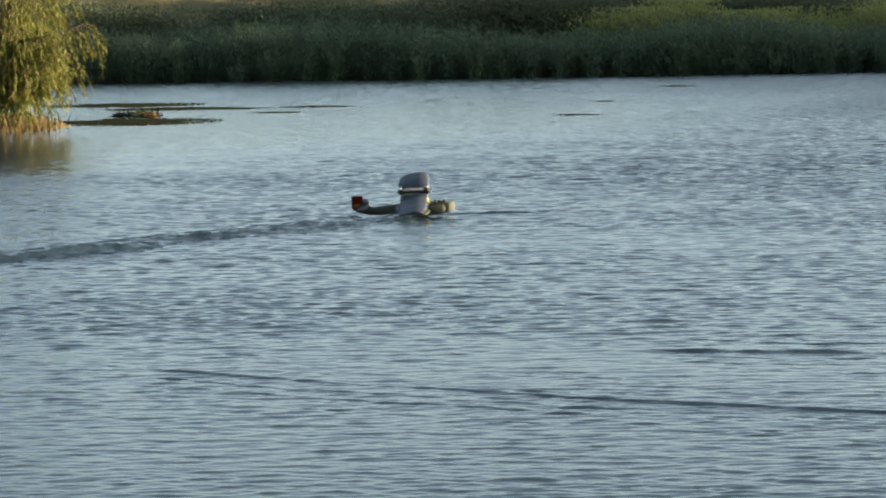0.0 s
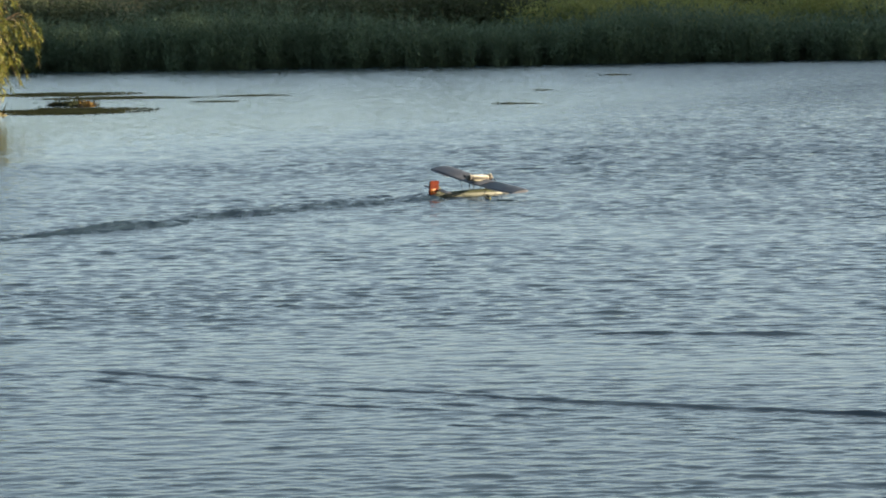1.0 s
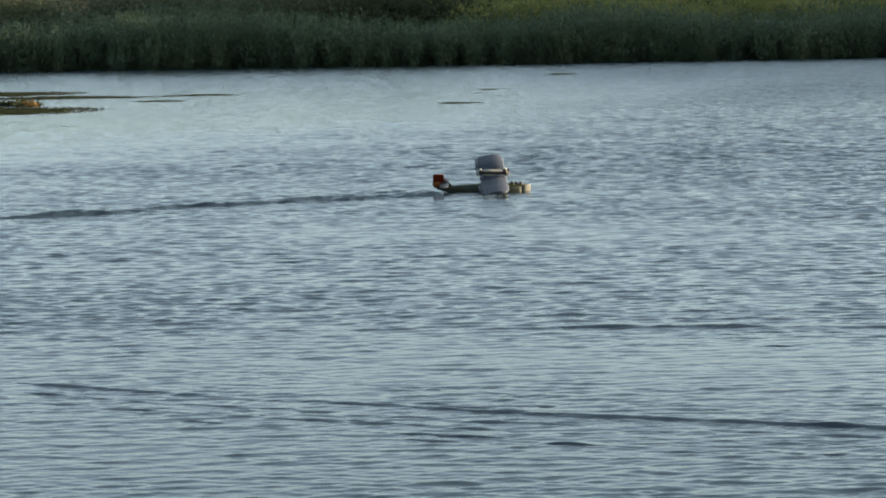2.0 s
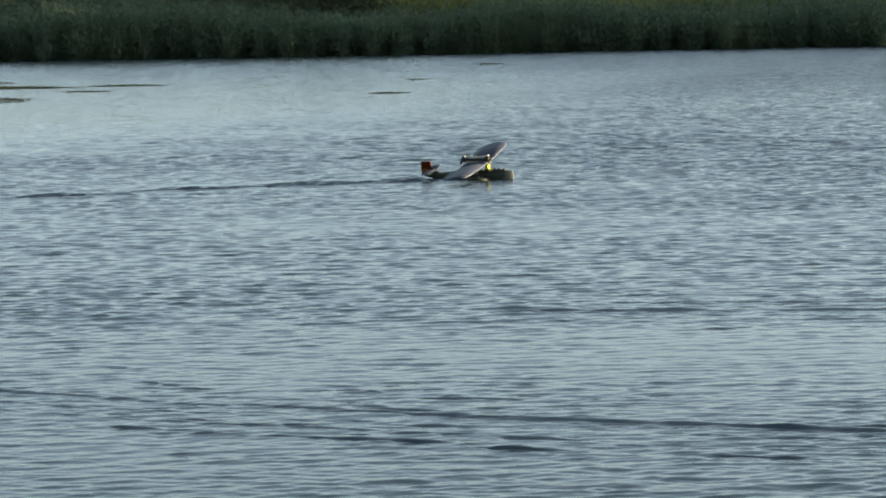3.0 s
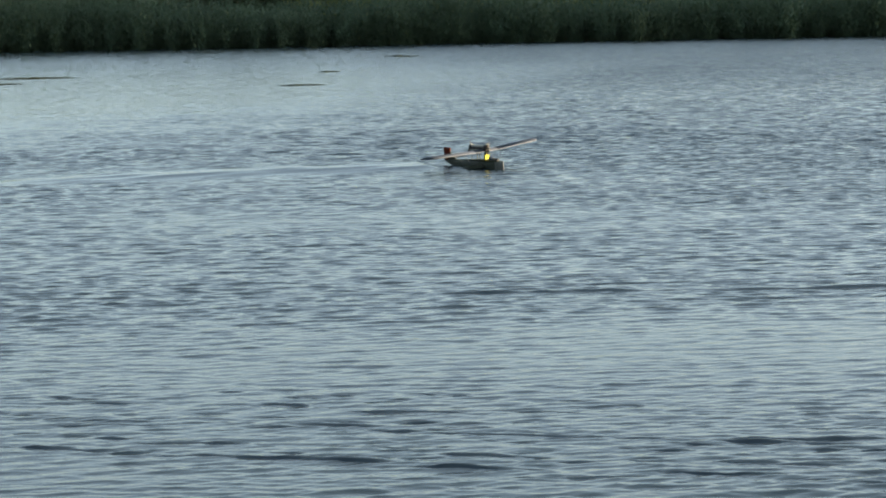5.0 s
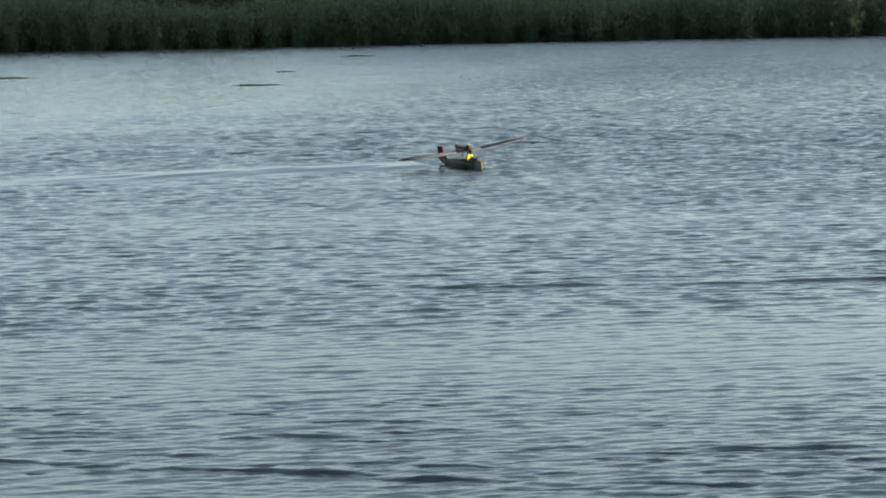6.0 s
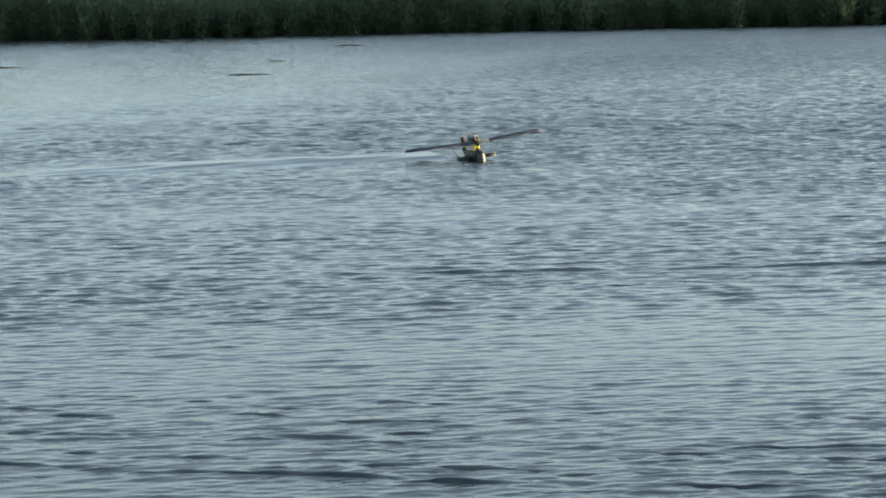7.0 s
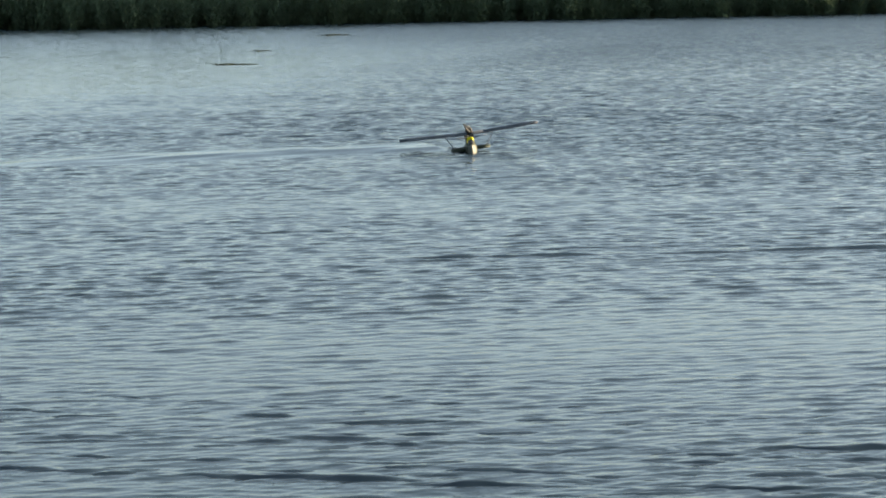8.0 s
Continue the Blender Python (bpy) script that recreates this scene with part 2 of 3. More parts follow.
def build_water():
    ys = [11.6]
    while ys[-1] < 100:
        ys.append(ys[-1] + row_step(ys[-1]))
    u = np.linspace(-1, 1, 430)
    y, u = np.meshgrid(np.array(ys), u, indexing="ij")
    wide = 0.28 * y + 1.5
    x = u * wide
    step = np.maximum(0.7 * wide / 215, row_step(y))
    z, px, py = sea.at(x, y, step)
    strength = chop_strength(x, y)
    v = np.stack([x + CHOPPY * strength * px, y + CHOPPY * strength * py, z * strength], -1).reshape(-1, 3)
    f = grid_faces(*x.shape)
    far = np.array([[-120, -5, -0.07], [130, -5, -0.07], [130, 125, -0.07], [-120, 125, -0.07]])
    v, f = joined([(v, f), (far, np.array([[0, 1, 2, 3]]))])
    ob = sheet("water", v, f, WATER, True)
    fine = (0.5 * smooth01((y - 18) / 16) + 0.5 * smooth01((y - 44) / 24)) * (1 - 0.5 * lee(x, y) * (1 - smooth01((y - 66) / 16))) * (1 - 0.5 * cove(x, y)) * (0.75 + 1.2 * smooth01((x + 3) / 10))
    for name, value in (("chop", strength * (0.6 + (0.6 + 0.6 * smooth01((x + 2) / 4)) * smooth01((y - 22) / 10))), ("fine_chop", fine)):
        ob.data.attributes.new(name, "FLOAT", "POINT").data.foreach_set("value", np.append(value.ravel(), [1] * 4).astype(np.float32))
    return tagged(ob, "wind-rippled grey-blue pond water under an evening sky", "water", kind="structure")


def wake_band(name, label, length, width, crests, seed, curve=0.0, lively=1.0, broken=0.45, ruffled=0.2):
    """A strip of disturbed water along the local x axis, sunk at its rim. crests: (offset, spread, width, height), each wandering and fading along its way."""
    rng = np.random.default_rng(seed)
    xs = np.linspace(-length, 0, int(length / 0.045))
    q, x = np.meshgrid(np.linspace(-1, 1, int(2 * width / 0.027)), xs)
    x, q = x.T, q.T
    d = -x / length
    across = q * width
    y = across + curve * d * d
    rim = smooth01((1 - np.abs(q)) / 0.35) * smooth01(d / 0.05) * smooth01((1 - d) / 0.3)
    z, px, py = sea.at(x + 3.7 + seed, y + 1.9 * seed, 0.03)
    z = z * lively * (0.4 + 0.6 * rim)
    for off, fan, wide, height in crests:
        wander, swell = wobble(rng, 6, 0.8, 4.5), wobble(rng, 6, 1.0, 6.0)
        g = (across - off - fan * d - (0.15 + broken) * wide * wander(x, 0 * x)) / wide
        z = z + height * np.clip(0.75 + broken * swell(x, 0 * x), 0.05, 2) * np.exp(-np.where(g < 0, 2.2, 0.7) * g * g) * rim
    z = z - 0.045 * (1 - rim) - 0.004
    v = np.stack([x + lively * px, y + lively * py, z], -1).reshape(-1, 3)
    ob = sheet(name, v, grid_faces(*x.shape), WATER, True)
    for key, value in (("chop", 1.0), ("fine_chop", ruffled)):
        ob.data.attributes.new(key, "FLOAT", "POINT").data.foreach_set("value", np.full(len(v), value, np.float32))
    return tagged(ob, label, "wake", kind="stuff")


def build_slick(length, width, height, seed):
    """A low smooth swell on the water along the local x axis, gentle towards the near bank, sunk at its edges."""
    x, q = np.meshgrid(np.linspace(0, -length, int(length / 0.06)), np.linspace(-1, 1, 41), indexing="ij")
    d = -x / length
    y = 0.12 + 0.2 * d + q * width * (0.8 + 0.2 * d)
    uneven = 1 + 0.12 * wobble(np.random.default_rng(seed), 8, 2.0, 9.0)(x, 3 * y)
    shape = smooth01((1 + q) / 1.2) * smooth01((1 - q) / 0.3) * smooth01(d / 0.04) * smooth01((1 - d) / 0.3)
    z = height * shape * uneven - 0.006 - 0.004 * np.abs(q)
    ob = sheet("wake_slick", np.stack([x, y, z], -1).reshape(-1, 3), grid_faces(*x.shape), WATER, True)
    ob.data.attributes.new("chop", "FLOAT", "POINT").data.foreach_set("value", np.full(x.size, 0.2, np.float32))
    return tagged(ob, "smooth pale slick left on the water behind the model plane", "wake", kind="stuff")


# ---- plants ----


def build_reeds():
    rng = np.random.default_rng(11)
    hump = wobble(np.random.default_rng(12), 7, 0.25, 1.3)
    fine = wobble(np.random.default_rng(13), 7, 2.0, 6.0)
    n = 14000
    x = rng.uniform(-34, 34, n)
    depth = rng.random(n) ** 1.5 * 6.0
    front = SHORE + 0.35 * shore_line(x, 0 * x) + 0.35 * fine(x, 0 * x)
    y = front - 0.15 + 0.45 * (1 + hump(3 * x, 0 * x)) * 0.6 + depth
    tall = 1.95 + 0.20 * hump(x, y) + 0.13 * fine(x, y) + 0.06 * depth + 0.3 * smooth01((-x - 6) / 8)
    h = tall * rng.uniform(0.66, 1.06, n) ** 0.8
    z = np.maximum(ground_height(x, y), -0.25)
    base = np.stack([x, y, z], 1)
    lean = np.stack([rng.normal(-0.05, 0.16, n), rng.normal(-0.05, 0.13, n), np.ones(n)], 1)
    pieces = [blades(rng, base, h - z, np.full(n, 0.016), lean, np.full(n, 0.12), steps=2)]
    for k in range(9):
        part_up = rng.uniform(0.05, 0.98, n)
        at = base + lean * ((h - z) * part_up)[:, None]
        a = rng.uniform(0, math.tau, n)
        out = np.stack([np.cos(a), np.sin(a), rng.uniform(0.3, 1.5, n)], 1)
        pieces.append(blades(rng, at, rng.uniform(0.22, 0.5, n), rng.uniform(0.025, 0.06, n), out, rng.uniform(0.8, 2.4, n), a + math.pi / 2, 2))
    # shorter plants added in front, in the water, to catch skylight at the foot
    n = 4200
    x = rng.uniform(-30, 30, n)
    y = SHORE + 0.35 * shore_line(x, 0 * x) + 0.35 * fine(x, 0 * x) - 0.1 + 0.27 * (1 + hump(3 * x, 0 * x)) - rng.uniform(0, 0.7, n)
    base = np.stack([x, y, np.full(n, -0.1)], 1)
    h = rng.uniform(0.4, 1.55, n) * (1 + 0.2 * hump(2 * x, y))
    lean = np.stack([rng.normal(0, 0.2, n), rng.normal(-0.1, 0.15, n), np.ones(n)], 1)
    for k in range(7):
        a = rng.uniform(0, math.tau, n)
        out = np.stack([np.cos(a), np.sin(a), rng.uniform(0.4, 1.6, n)], 1)
        pieces.append(blades(rng, base + lean * (h * rng.uniform(0.05, 0.95, n))[:, None], rng.uniform(0.2, 0.45, n), rng.uniform(0.025, 0.055, n), out, rng.uniform(0.8, 2.2, n), a + math.pi / 2, 2))
    v, f = joined(pieces)
    return tagged(sheet("reed_bed", v, f, REED), "dense dark green reeds along the far bank", "reeds", kind="stuff")


def build_bank_grass():
    rng = np.random.default_rng(21)
    n = 44000
    x = rng.uniform(-42, 46, n)
    y = SHORE + 5.5 + rng.random(n) ** 1.2 * 24
    clump = wobble(np.random.default_rng(22), 9, 0.4, 2.5)
    h = np.clip(0.48 + 0.2 * clump(x, y), 0.15, 1.1) * rng.uniform(0.7, 1.3, n)
    base = np.stack([x, y, ground_height(x, y) - 0.05], 1)
    lean = np.stack([rng.normal(-0.1, 0.22, n), rng.normal(0, 0.22, n), np.ones(n)], 1)
    v, f = blades(rng, base, h, rng.uniform(0.012, 0.03, n), lean, rng.uniform(0.1, 0.9, n), steps=1)
    return tagged(sheet("bank_grass", v, f, GRASS), "dry yellow grass on the sunlit embankment", "grass", kind="stuff")


def part(name, ob_mesh, parent, label=""):
    """Hangs a mesh object under a thing or a part."""
    ob_mesh.name = name
    ob_mesh.parent = parent
    if label:
        ob_mesh["label"] = label
    return ob_mesh


def limb(points, radii, sides=7):
    """A tapered tube through points."""
    pts = [Vector(p) for p in points]
    rings = []
    for i, p in enumerate(pts):
        d = (pts[min(i + 1, len(pts) - 1)] - pts[max(i - 1, 0)]).normalized()
        a = d.orthogonal().normalized()
        b = d.cross(a)
        rings += [p + float(radii[i]) * (math.cos(math.tau * k / sides) * a + math.sin(math.tau * k / sides) * b) for k in range(sides)]
    f = [[i * sides + k, i * sides + (k + 1) % sides, (i + 1) * sides + (k + 1) % sides, (i + 1) * sides + k]
         for i in range(len(pts) - 1) for k in range(sides)]
    return np.array([tuple(v) for v in rings]), np.array(f)


def build_shrub(x, y, width, height, seed, leaf, label):
    rng = np.random.default_rng(seed)
    thing = new("shrub")
    thing.location = (x, y, float(ground_height(np.array(x), np.array(y))) - 0.05)
    tagged(thing, label, "shrub", "bushes behind the reeds")
    stems, tips = [], []
    for k in range(9):
        a, r = rng.uniform(0, math.tau), rng.uniform(0.2, 0.5) * width
        top = np.array([math.cos(a) * r, math.sin(a) * r, height * rng.uniform(0.55, 0.9)])
        mid = top * (0.45, 0.45, 0.6)
        stems.append(limb([(0.1 * math.cos(a), 0.1 * math.sin(a), 0), mid, top], [0.05, 0.03, 0.01], 5))
        tips += [top, top, (mid + top) / 2, top * (1.0, 1.0, 0.6)]
    part("stem", sheet("stem", *joined(stems), BARK), thing)
    tips = np.array(tips)
    n = int(3400 * width)
    at = tips[rng.integers(0, len(tips), n)] + rng.normal(0, 1, (n, 3)) * (0.20 * width, 0.20 * width, 0.17 * height)
    at[:, 2] = np.clip(at[:, 2], 0.08, height * 1.1)
    out = rng.normal(0, 1, (n, 3)) + (0, 0, 0.5)
    v, f = blades(rng, at, rng.uniform(0.11, 0.19, n), rng.uniform(0.06, 0.10, n), out, rng.uniform(0, 0.8, n), steps=1)
    part("foliage", sheet("foliage", v, f, leaf), thing)
    return thing


def build_willow():
    rng = np.random.default_rng(31)
    thing = new("willow_tree")
    thing.location = (-15.7, 56.6, 0.15)
    tagged(thing, "willow with long yellow-green leaves drooping to the water, sunlit", "tree")
    trunk = limb([(0, 0, -0.2), (0.1, 0, 0.8), (0.05, 0.1, 1.7), (0.2, 0.05, 2.6)], [0.24, 0.19, 0.16, 0.11], 10)
    part("trunk", sheet("trunk", *trunk, BARK, True), thing)
    twigs, leaf = [], []
    for k in range(42):
        a = rng.uniform(0, math.tau)
        low = k >= 28
        start = np.array([0.1, 0.05, rng.uniform(0.3, 1.3) if low else rng.uniform(0.6, 2.6)])
        reach = rng.uniform(0.6, 1.6) if low else rng.uniform(1.3, 3.1)
        end = start + np.array([math.cos(a) * reach, math.sin(a) * reach, rng.uniform(0.0, 0.8) if low else rng.uniform(0.4, 2.2)])
        bend = (start + end) / 2 + np.array([0, 0, 0.35])
        part("limb", sheet("limb", *limb([start, bend, end], [0.07, 0.045, 0.016], 6), BARK, True), thing)
        for j in range(24):
            s = rng.uniform(0.3, 1.0)
            p = (1 - s) ** 2 * start + 2 * s * (1 - s) * bend + s * s * end
            d = np.array([math.cos(a), math.sin(a), 0.5]) + rng.normal(0, 0.55, 3)
            long = rng.uniform(0.5, 1.0) if low else rng.uniform(0.6, 1.7)
            pts = [p]
            for q in range(6):
                d = d / np.linalg.norm(d) + np.array([0, 0, -0.42])
                d = d / np.linalg.norm(d)
                pts.append(pts[-1] + d * long / 6)
            pts = [q for q in pts if q[2] > -0.12]
            if len(pts) < 3:
                continue
            pts = np.array(pts)
            twigs.append(limb(pts, np.linspace(0.008, 0.003, len(pts)), 3))
            m = 34
            g = rng.uniform(0.1, 1, m) * (len(pts) - 1.001)
            i = g.astype(int)
            at = pts[i] + (pts[i + 1] - pts[i]) * (g - i)[:, None]
            along = pts[i + 1] - pts[i]
            along = along / np.linalg.norm(along, axis=1, keepdims=True)
            out = along + rng.normal(0, 0.55, (m, 3))
            leaf.append(blades(rng, at, rng.uniform(0.12, 0.26, m), rng.uniform(0.02, 0.04, m), out, rng.uniform(0.2, 1.0, m), steps=2))
    part("twig", sheet("twig", *joined(twigs), BARK), thing)
    part("crown", sheet("crown", *joined(leaf), WILLOW), thing, "long narrow yellow-green leaves")
    skirt = 650
    base = np.stack([rng.uniform(-2.2, 3.0, skirt), rng.uniform(-1.6, 1.2, skirt), np.full(skirt, -0.2)], 1)
    lean = np.stack([rng.normal(0.15, 0.3, skirt), rng.normal(0, 0.3, skirt), np.ones(skirt)], 1)
    ob = sheet("bank_sedge", *blades(rng, base + (-17.0, 56.4, 0.15), rng.uniform(0.2, 0.7, skirt), rng.uniform(0.02, 0.045, skirt), lean, rng.uniform(0.3, 1.2, skirt)), DRY)
    tagged(ob, "brown dead sedge at the water's edge under the willow", "sedge", kind="stuff")
    return thing


def build_weed_mat(x, y, wide, deep, tall, seed, mat=None, label="dark floating pond weed lying on the water", count=None):
    """A ragged floating mat: a low lumpy raft with leaves that stand out of the water."""
    rng = np.random.default_rng(seed)
    thing = new("floating_weed")
    thing.location = (x, y, 0)
    tagged(thing, label, "pond weed", "weed patches on the pond")
    edge = wobble(np.random.default_rng(seed + 50), 6, 1.0, 4.0)
    r, a = np.meshgrid(np.linspace(0.02, 1, 10), np.linspace(0, math.tau, 40), indexing="ij")
    rim = 1 + 0.25 * edge(3 * np.cos(a), 3 * np.sin(a))
    px, py = r * rim * np.cos(a) * wide / 2, r * rim * np.sin(a) * deep / 2
    pz = 0.45 * tall * (1 - r ** 2) * (1 + 0.4 * edge(5 * px, 3 * py)) - 0.02 * r + 0.014
    part("raft", sheet("raft", np.stack([px, py, pz], -1).reshape(-1, 3), grid_faces(10, 40)[:, ::-1], mat or WEED, True), thing)
    n = count or int(330 * wide * deep) + 90
    q, b = np.sqrt(rng.random(n)), rng.uniform(0, math.tau, n)
    base = np.stack([q * np.cos(b) * wide / 2, q * np.sin(b) * deep / 2, np.full(n, -0.01)], 1)
    lean = np.stack([rng.normal(0, 0.9, n), rng.normal(0, 0.9, n), np.full(n, 0.8)], 1)
    part("leaf_cover", sheet("leaf_cover", *blades(rng, base, tall * rng.uniform(0.5, 1.6, n), rng.uniform(0.02, 0.045, n), lean, rng.uniform(0.5, 1.6, n)), mat or WEED), thing)["kind"] = "stuff"
    return thing


def build_shade_tree(x, y, width, height, seed):
    rng = np.random.default_rng(seed)
    thing = new("shade_tree")
    thing.location = (x, y, float(ground_height(np.array(x), np.array(y))) - 0.1)
    tagged(thing, "tall leafy tree added out of view to shade the far bank", "tree", "trees on the far bank")
    part("trunk", sheet("trunk", *limb([(0, 0, 0), (0.1, 0, height * 0.3), (0, 0.1, height * 0.6), (0.1, 0, height * 0.9)], [0.3, 0.24, 0.15, 0.05], 9), BARK, True), thing)
    tips = []
    for k in range(26):
        a, q = rng.uniform(0, math.tau), rng.uniform(0.1, 0.85)
        reach = width * 0.5 * math.sin(math.pi * (0.15 + 0.75 * q)) * rng.uniform(0.7, 1.05)
        start = np.array([0.05, 0.03, height * q * 0.85])
        end = start + (math.cos(a) * reach, math.sin(a) * reach, height * 0.12)
        part("limb", sheet("limb", *limb([start, (start + end) / 2 + (0, 0, 0.2), end], [0.09, 0.05, 0.02], 5), BARK, True), thing)
        tips += [end, start * 0.35 + end * 0.65, start * 0.65 + end * 0.35]
    tips = np.array(tips)
    n = 9000
    at = tips[rng.integers(0, len(tips), n)] + rng.normal(0, 1, (n, 3)) * (0.42, 0.42, 0.40)
    at[:, 2] = np.maximum(at[:, 2], 0.3)
    out = rng.normal(0, 1, (n, 3)) + (0, 0, 0.3)
    part("crown", sheet("crown", *blades(rng, at, rng.uniform(0.35, 0.60, n), rng.uniform(0.22, 0.38, n), out, rng.uniform(0, 0.8, n), steps=1), SHRUB), thing)
    return thing


# ---- the model seaplane ----
OLIVE = painted("olive_paint", (0.028, 0.034, 0.024), (0.018, 0.023, 0.018), 0.5)
DECK = painted("yellow_olive_paint", (0.0255, 0.03145, 0.0119), (0.0119, 0.0153, 0.0068), 0.6)
SLATE = painted("slate_grey_paint", (0.026, 0.031, 0.046), (0.019, 0.023, 0.034), 0.6, 9.0)
CREAM = painted("cream_paint", (0.15, 0.145, 0.115), (0.10, 0.097, 0.075), 0.5)
WHITE = painted("off_white_paint", (0.09775, 0.1003, 0.08925), (0.0748, 0.0765, 0.068), 0.5)
ORANGE = painted("orange_red_paint", (0.05616, 0.00702, 0.00156), (0.02808, 0.0039, 0.00156), 0.6, 14.0, 0.06)
AMBER = painted("orange_paint", (0.152, 0.048, 0.0024), (0.104, 0.032, 0.0024), 0.55)
YELLOW = painted("bright_yellow_paint", (0.425, 0.408, 0.0102), (0.306, 0.2975, 0.0102), 0.4)
BROWN = painted("dark_brown_paint", (0.016, 0.012, 0.010), (0.010, 0.008, 0.007), 0.5)
# sun glint along the wing's front edge, put into a paler paint
EDGE_GLINT = painted("edge_glint_paint", (0.13, 0.145, 0.17), (0.09, 0.10, 0.12), 0.3, 9.0, 0.5)
PALE = painted("pale_cream_paint", (0.24, 0.24, 0.216), (0.16, 0.16, 0.144), 0.45)
BLACK = painted("black_rubber", (0.02, 0.02, 0.022), (0.012, 0.012, 0.012), 0.5)
METAL = material("bare_metal", (0.6, 0.6, 0.62), 0.3, 1.0)
GLASS = material("tinted_window", (0.02, 0.025, 0.03), 0.05)


def loft(sections, around=20, power=2.6, caps=True):
    """A hull of superellipse rings: sections of (x, half width, bottom, top)."""
    v = []
    for x, w, lo, hi in sections:
        for k in range(around):
            a = math.tau * k / around
            c, s = math.cos(a), math.sin(a)
            v.append((x, w * math.copysign(abs(c) ** (2 / power), c), (lo + hi) / 2 + (hi - lo) / 2 * math.copysign(abs(s) ** (2 / power), s)))
    n = len(sections)
    f = [[i * around + k, i * around + (k + 1) % around, (i + 1) * around + (k + 1) % around, (i + 1) * around + k]
         for i in range(n - 1) for k in range(around)]
    bm = bmesh.new()
    vs = [bm.verts.new(p) for p in v]
    for q in f:
        bm.faces.new([vs[i] for i in q])
    if caps:
        bm.faces.new(vs[:around])
        bm.faces.new(vs[-around:])
    bmesh.ops.recalc_face_normals(bm, faces=bm.faces)
    return bm


def finish(name, bm, mat, smooth=True):
    me = bpy.data.meshes.new(name)
    bm.to_mesh(me)
    bm.free()
    for p in me.polygons:
        p.use_smooth = smooth and len(p.vertices) == 4
    me.materials.append(mat)
    return new(name, me)


def wing_bm(stations, thick=0.19, rise=0.0):
    """A wing of airfoil sections: stations of (y, leading x, trailing x, z); rise: the slope by which it is set nose-up."""
    prof = [(0, 0), (0.02, 0.32), (0.08, 0.62), (0.2, 0.92), (0.35, 1.0), (0.6, 0.72), (0.85, 0.28), (1, 0.04),
            (0.85, -0.10), (0.6, -0.22), (0.35, -0.34), (0.15, -0.36), (0.05, -0.26)]
    bm = bmesh.new()
    rows = []
    for y, le, te, z in stations:
        c = le - te
        rows.append([bm.verts.new((le - u * c, y, z + rise * (le - u * c) + w * thick * 0.5 * min(c, 0.5))) for u, w in prof])
    m = len(prof)
    for r0, r1 in zip(rows, rows[1:]):
        for k in range(m):
            bm.faces.new((r0[k], r0[(k + 1) % m], r1[(k + 1) % m], r1[k]))
    bm.faces.new(rows[0])
    bm.faces.new(rows[-1])
    bmesh.ops.recalc_face_normals(bm, faces=bm.faces)
    return bm


def plate_bm(outline, thick):
    """An upright plate in the x-z plane with bevelled edges."""
    bm = bmesh.new()
    a = [bm.verts.new((x, -thick / 2, z)) for x, z in outline]
    b = [bm.verts.new((x, thick / 2, z)) for x, z in outline]
    bm.faces.new(a)
    bm.faces.new(list(reversed(b)))
    for k in range(len(a)):
        j = (k + 1) % len(a)
        bm.faces.new((a[j], a[k], b[k], b[j]))
    bmesh.ops.recalc_face_normals(bm, faces=bm.faces)
    bmesh.ops.bevel(bm, geom=list(bm.edges), offset=thick * 0.25, segments=1, affect="EDGES")
    return bm


def rod(name, a, b, r, mat, parent, label=""):
    return part(name, sheet(name, *limb([a, b], [r, r], 8), mat, True), parent, label)


def build_propeller(parent, x, z):
    prop = part("propeller", finish("propeller", loft([(-0.012, 0.012, -0.012, 0.012), (0.006, 0.014, -0.014, 0.014), (0.022, 0.004, -0.004, 0.004)], 12, 2), WHITE), parent)
    prop.location = (x, 0, z)
    for s in (1, -1):
        bm = bmesh.new()
        ring = []
        for k in range(6):
            q = k / 5
            w, t = 0.009 + 0.012 * math.sin(math.pi * min(q * 1.05, 1)), radians(60 - 45 * q)
            y = s * (0.01 + 0.085 * q)
            ring.append([bm.verts.new((dx * math.sin(t) * w + dz * 0.0015, y, dx * math.cos(t) * w * s)) for dx, dz in ((-1, 0), (0, 1), (1, 0), (0, -1))])
        for r0, r1 in zip(ring, ring[1:]):
            for k in range(4):
                bm.faces.new((r0[k], r0[(k + 1) % 4], r1[(k + 1) % 4], r1[k]))
        bm.faces.new(ring[0])
        bm.faces.new(ring[-1])
        bmesh.ops.recalc_face_normals(bm, faces=bm.faces)
        part("blade", finish("blade", bm, BLACK), prop)
    return prop


WING_Z, SET = 0.235, 0.09


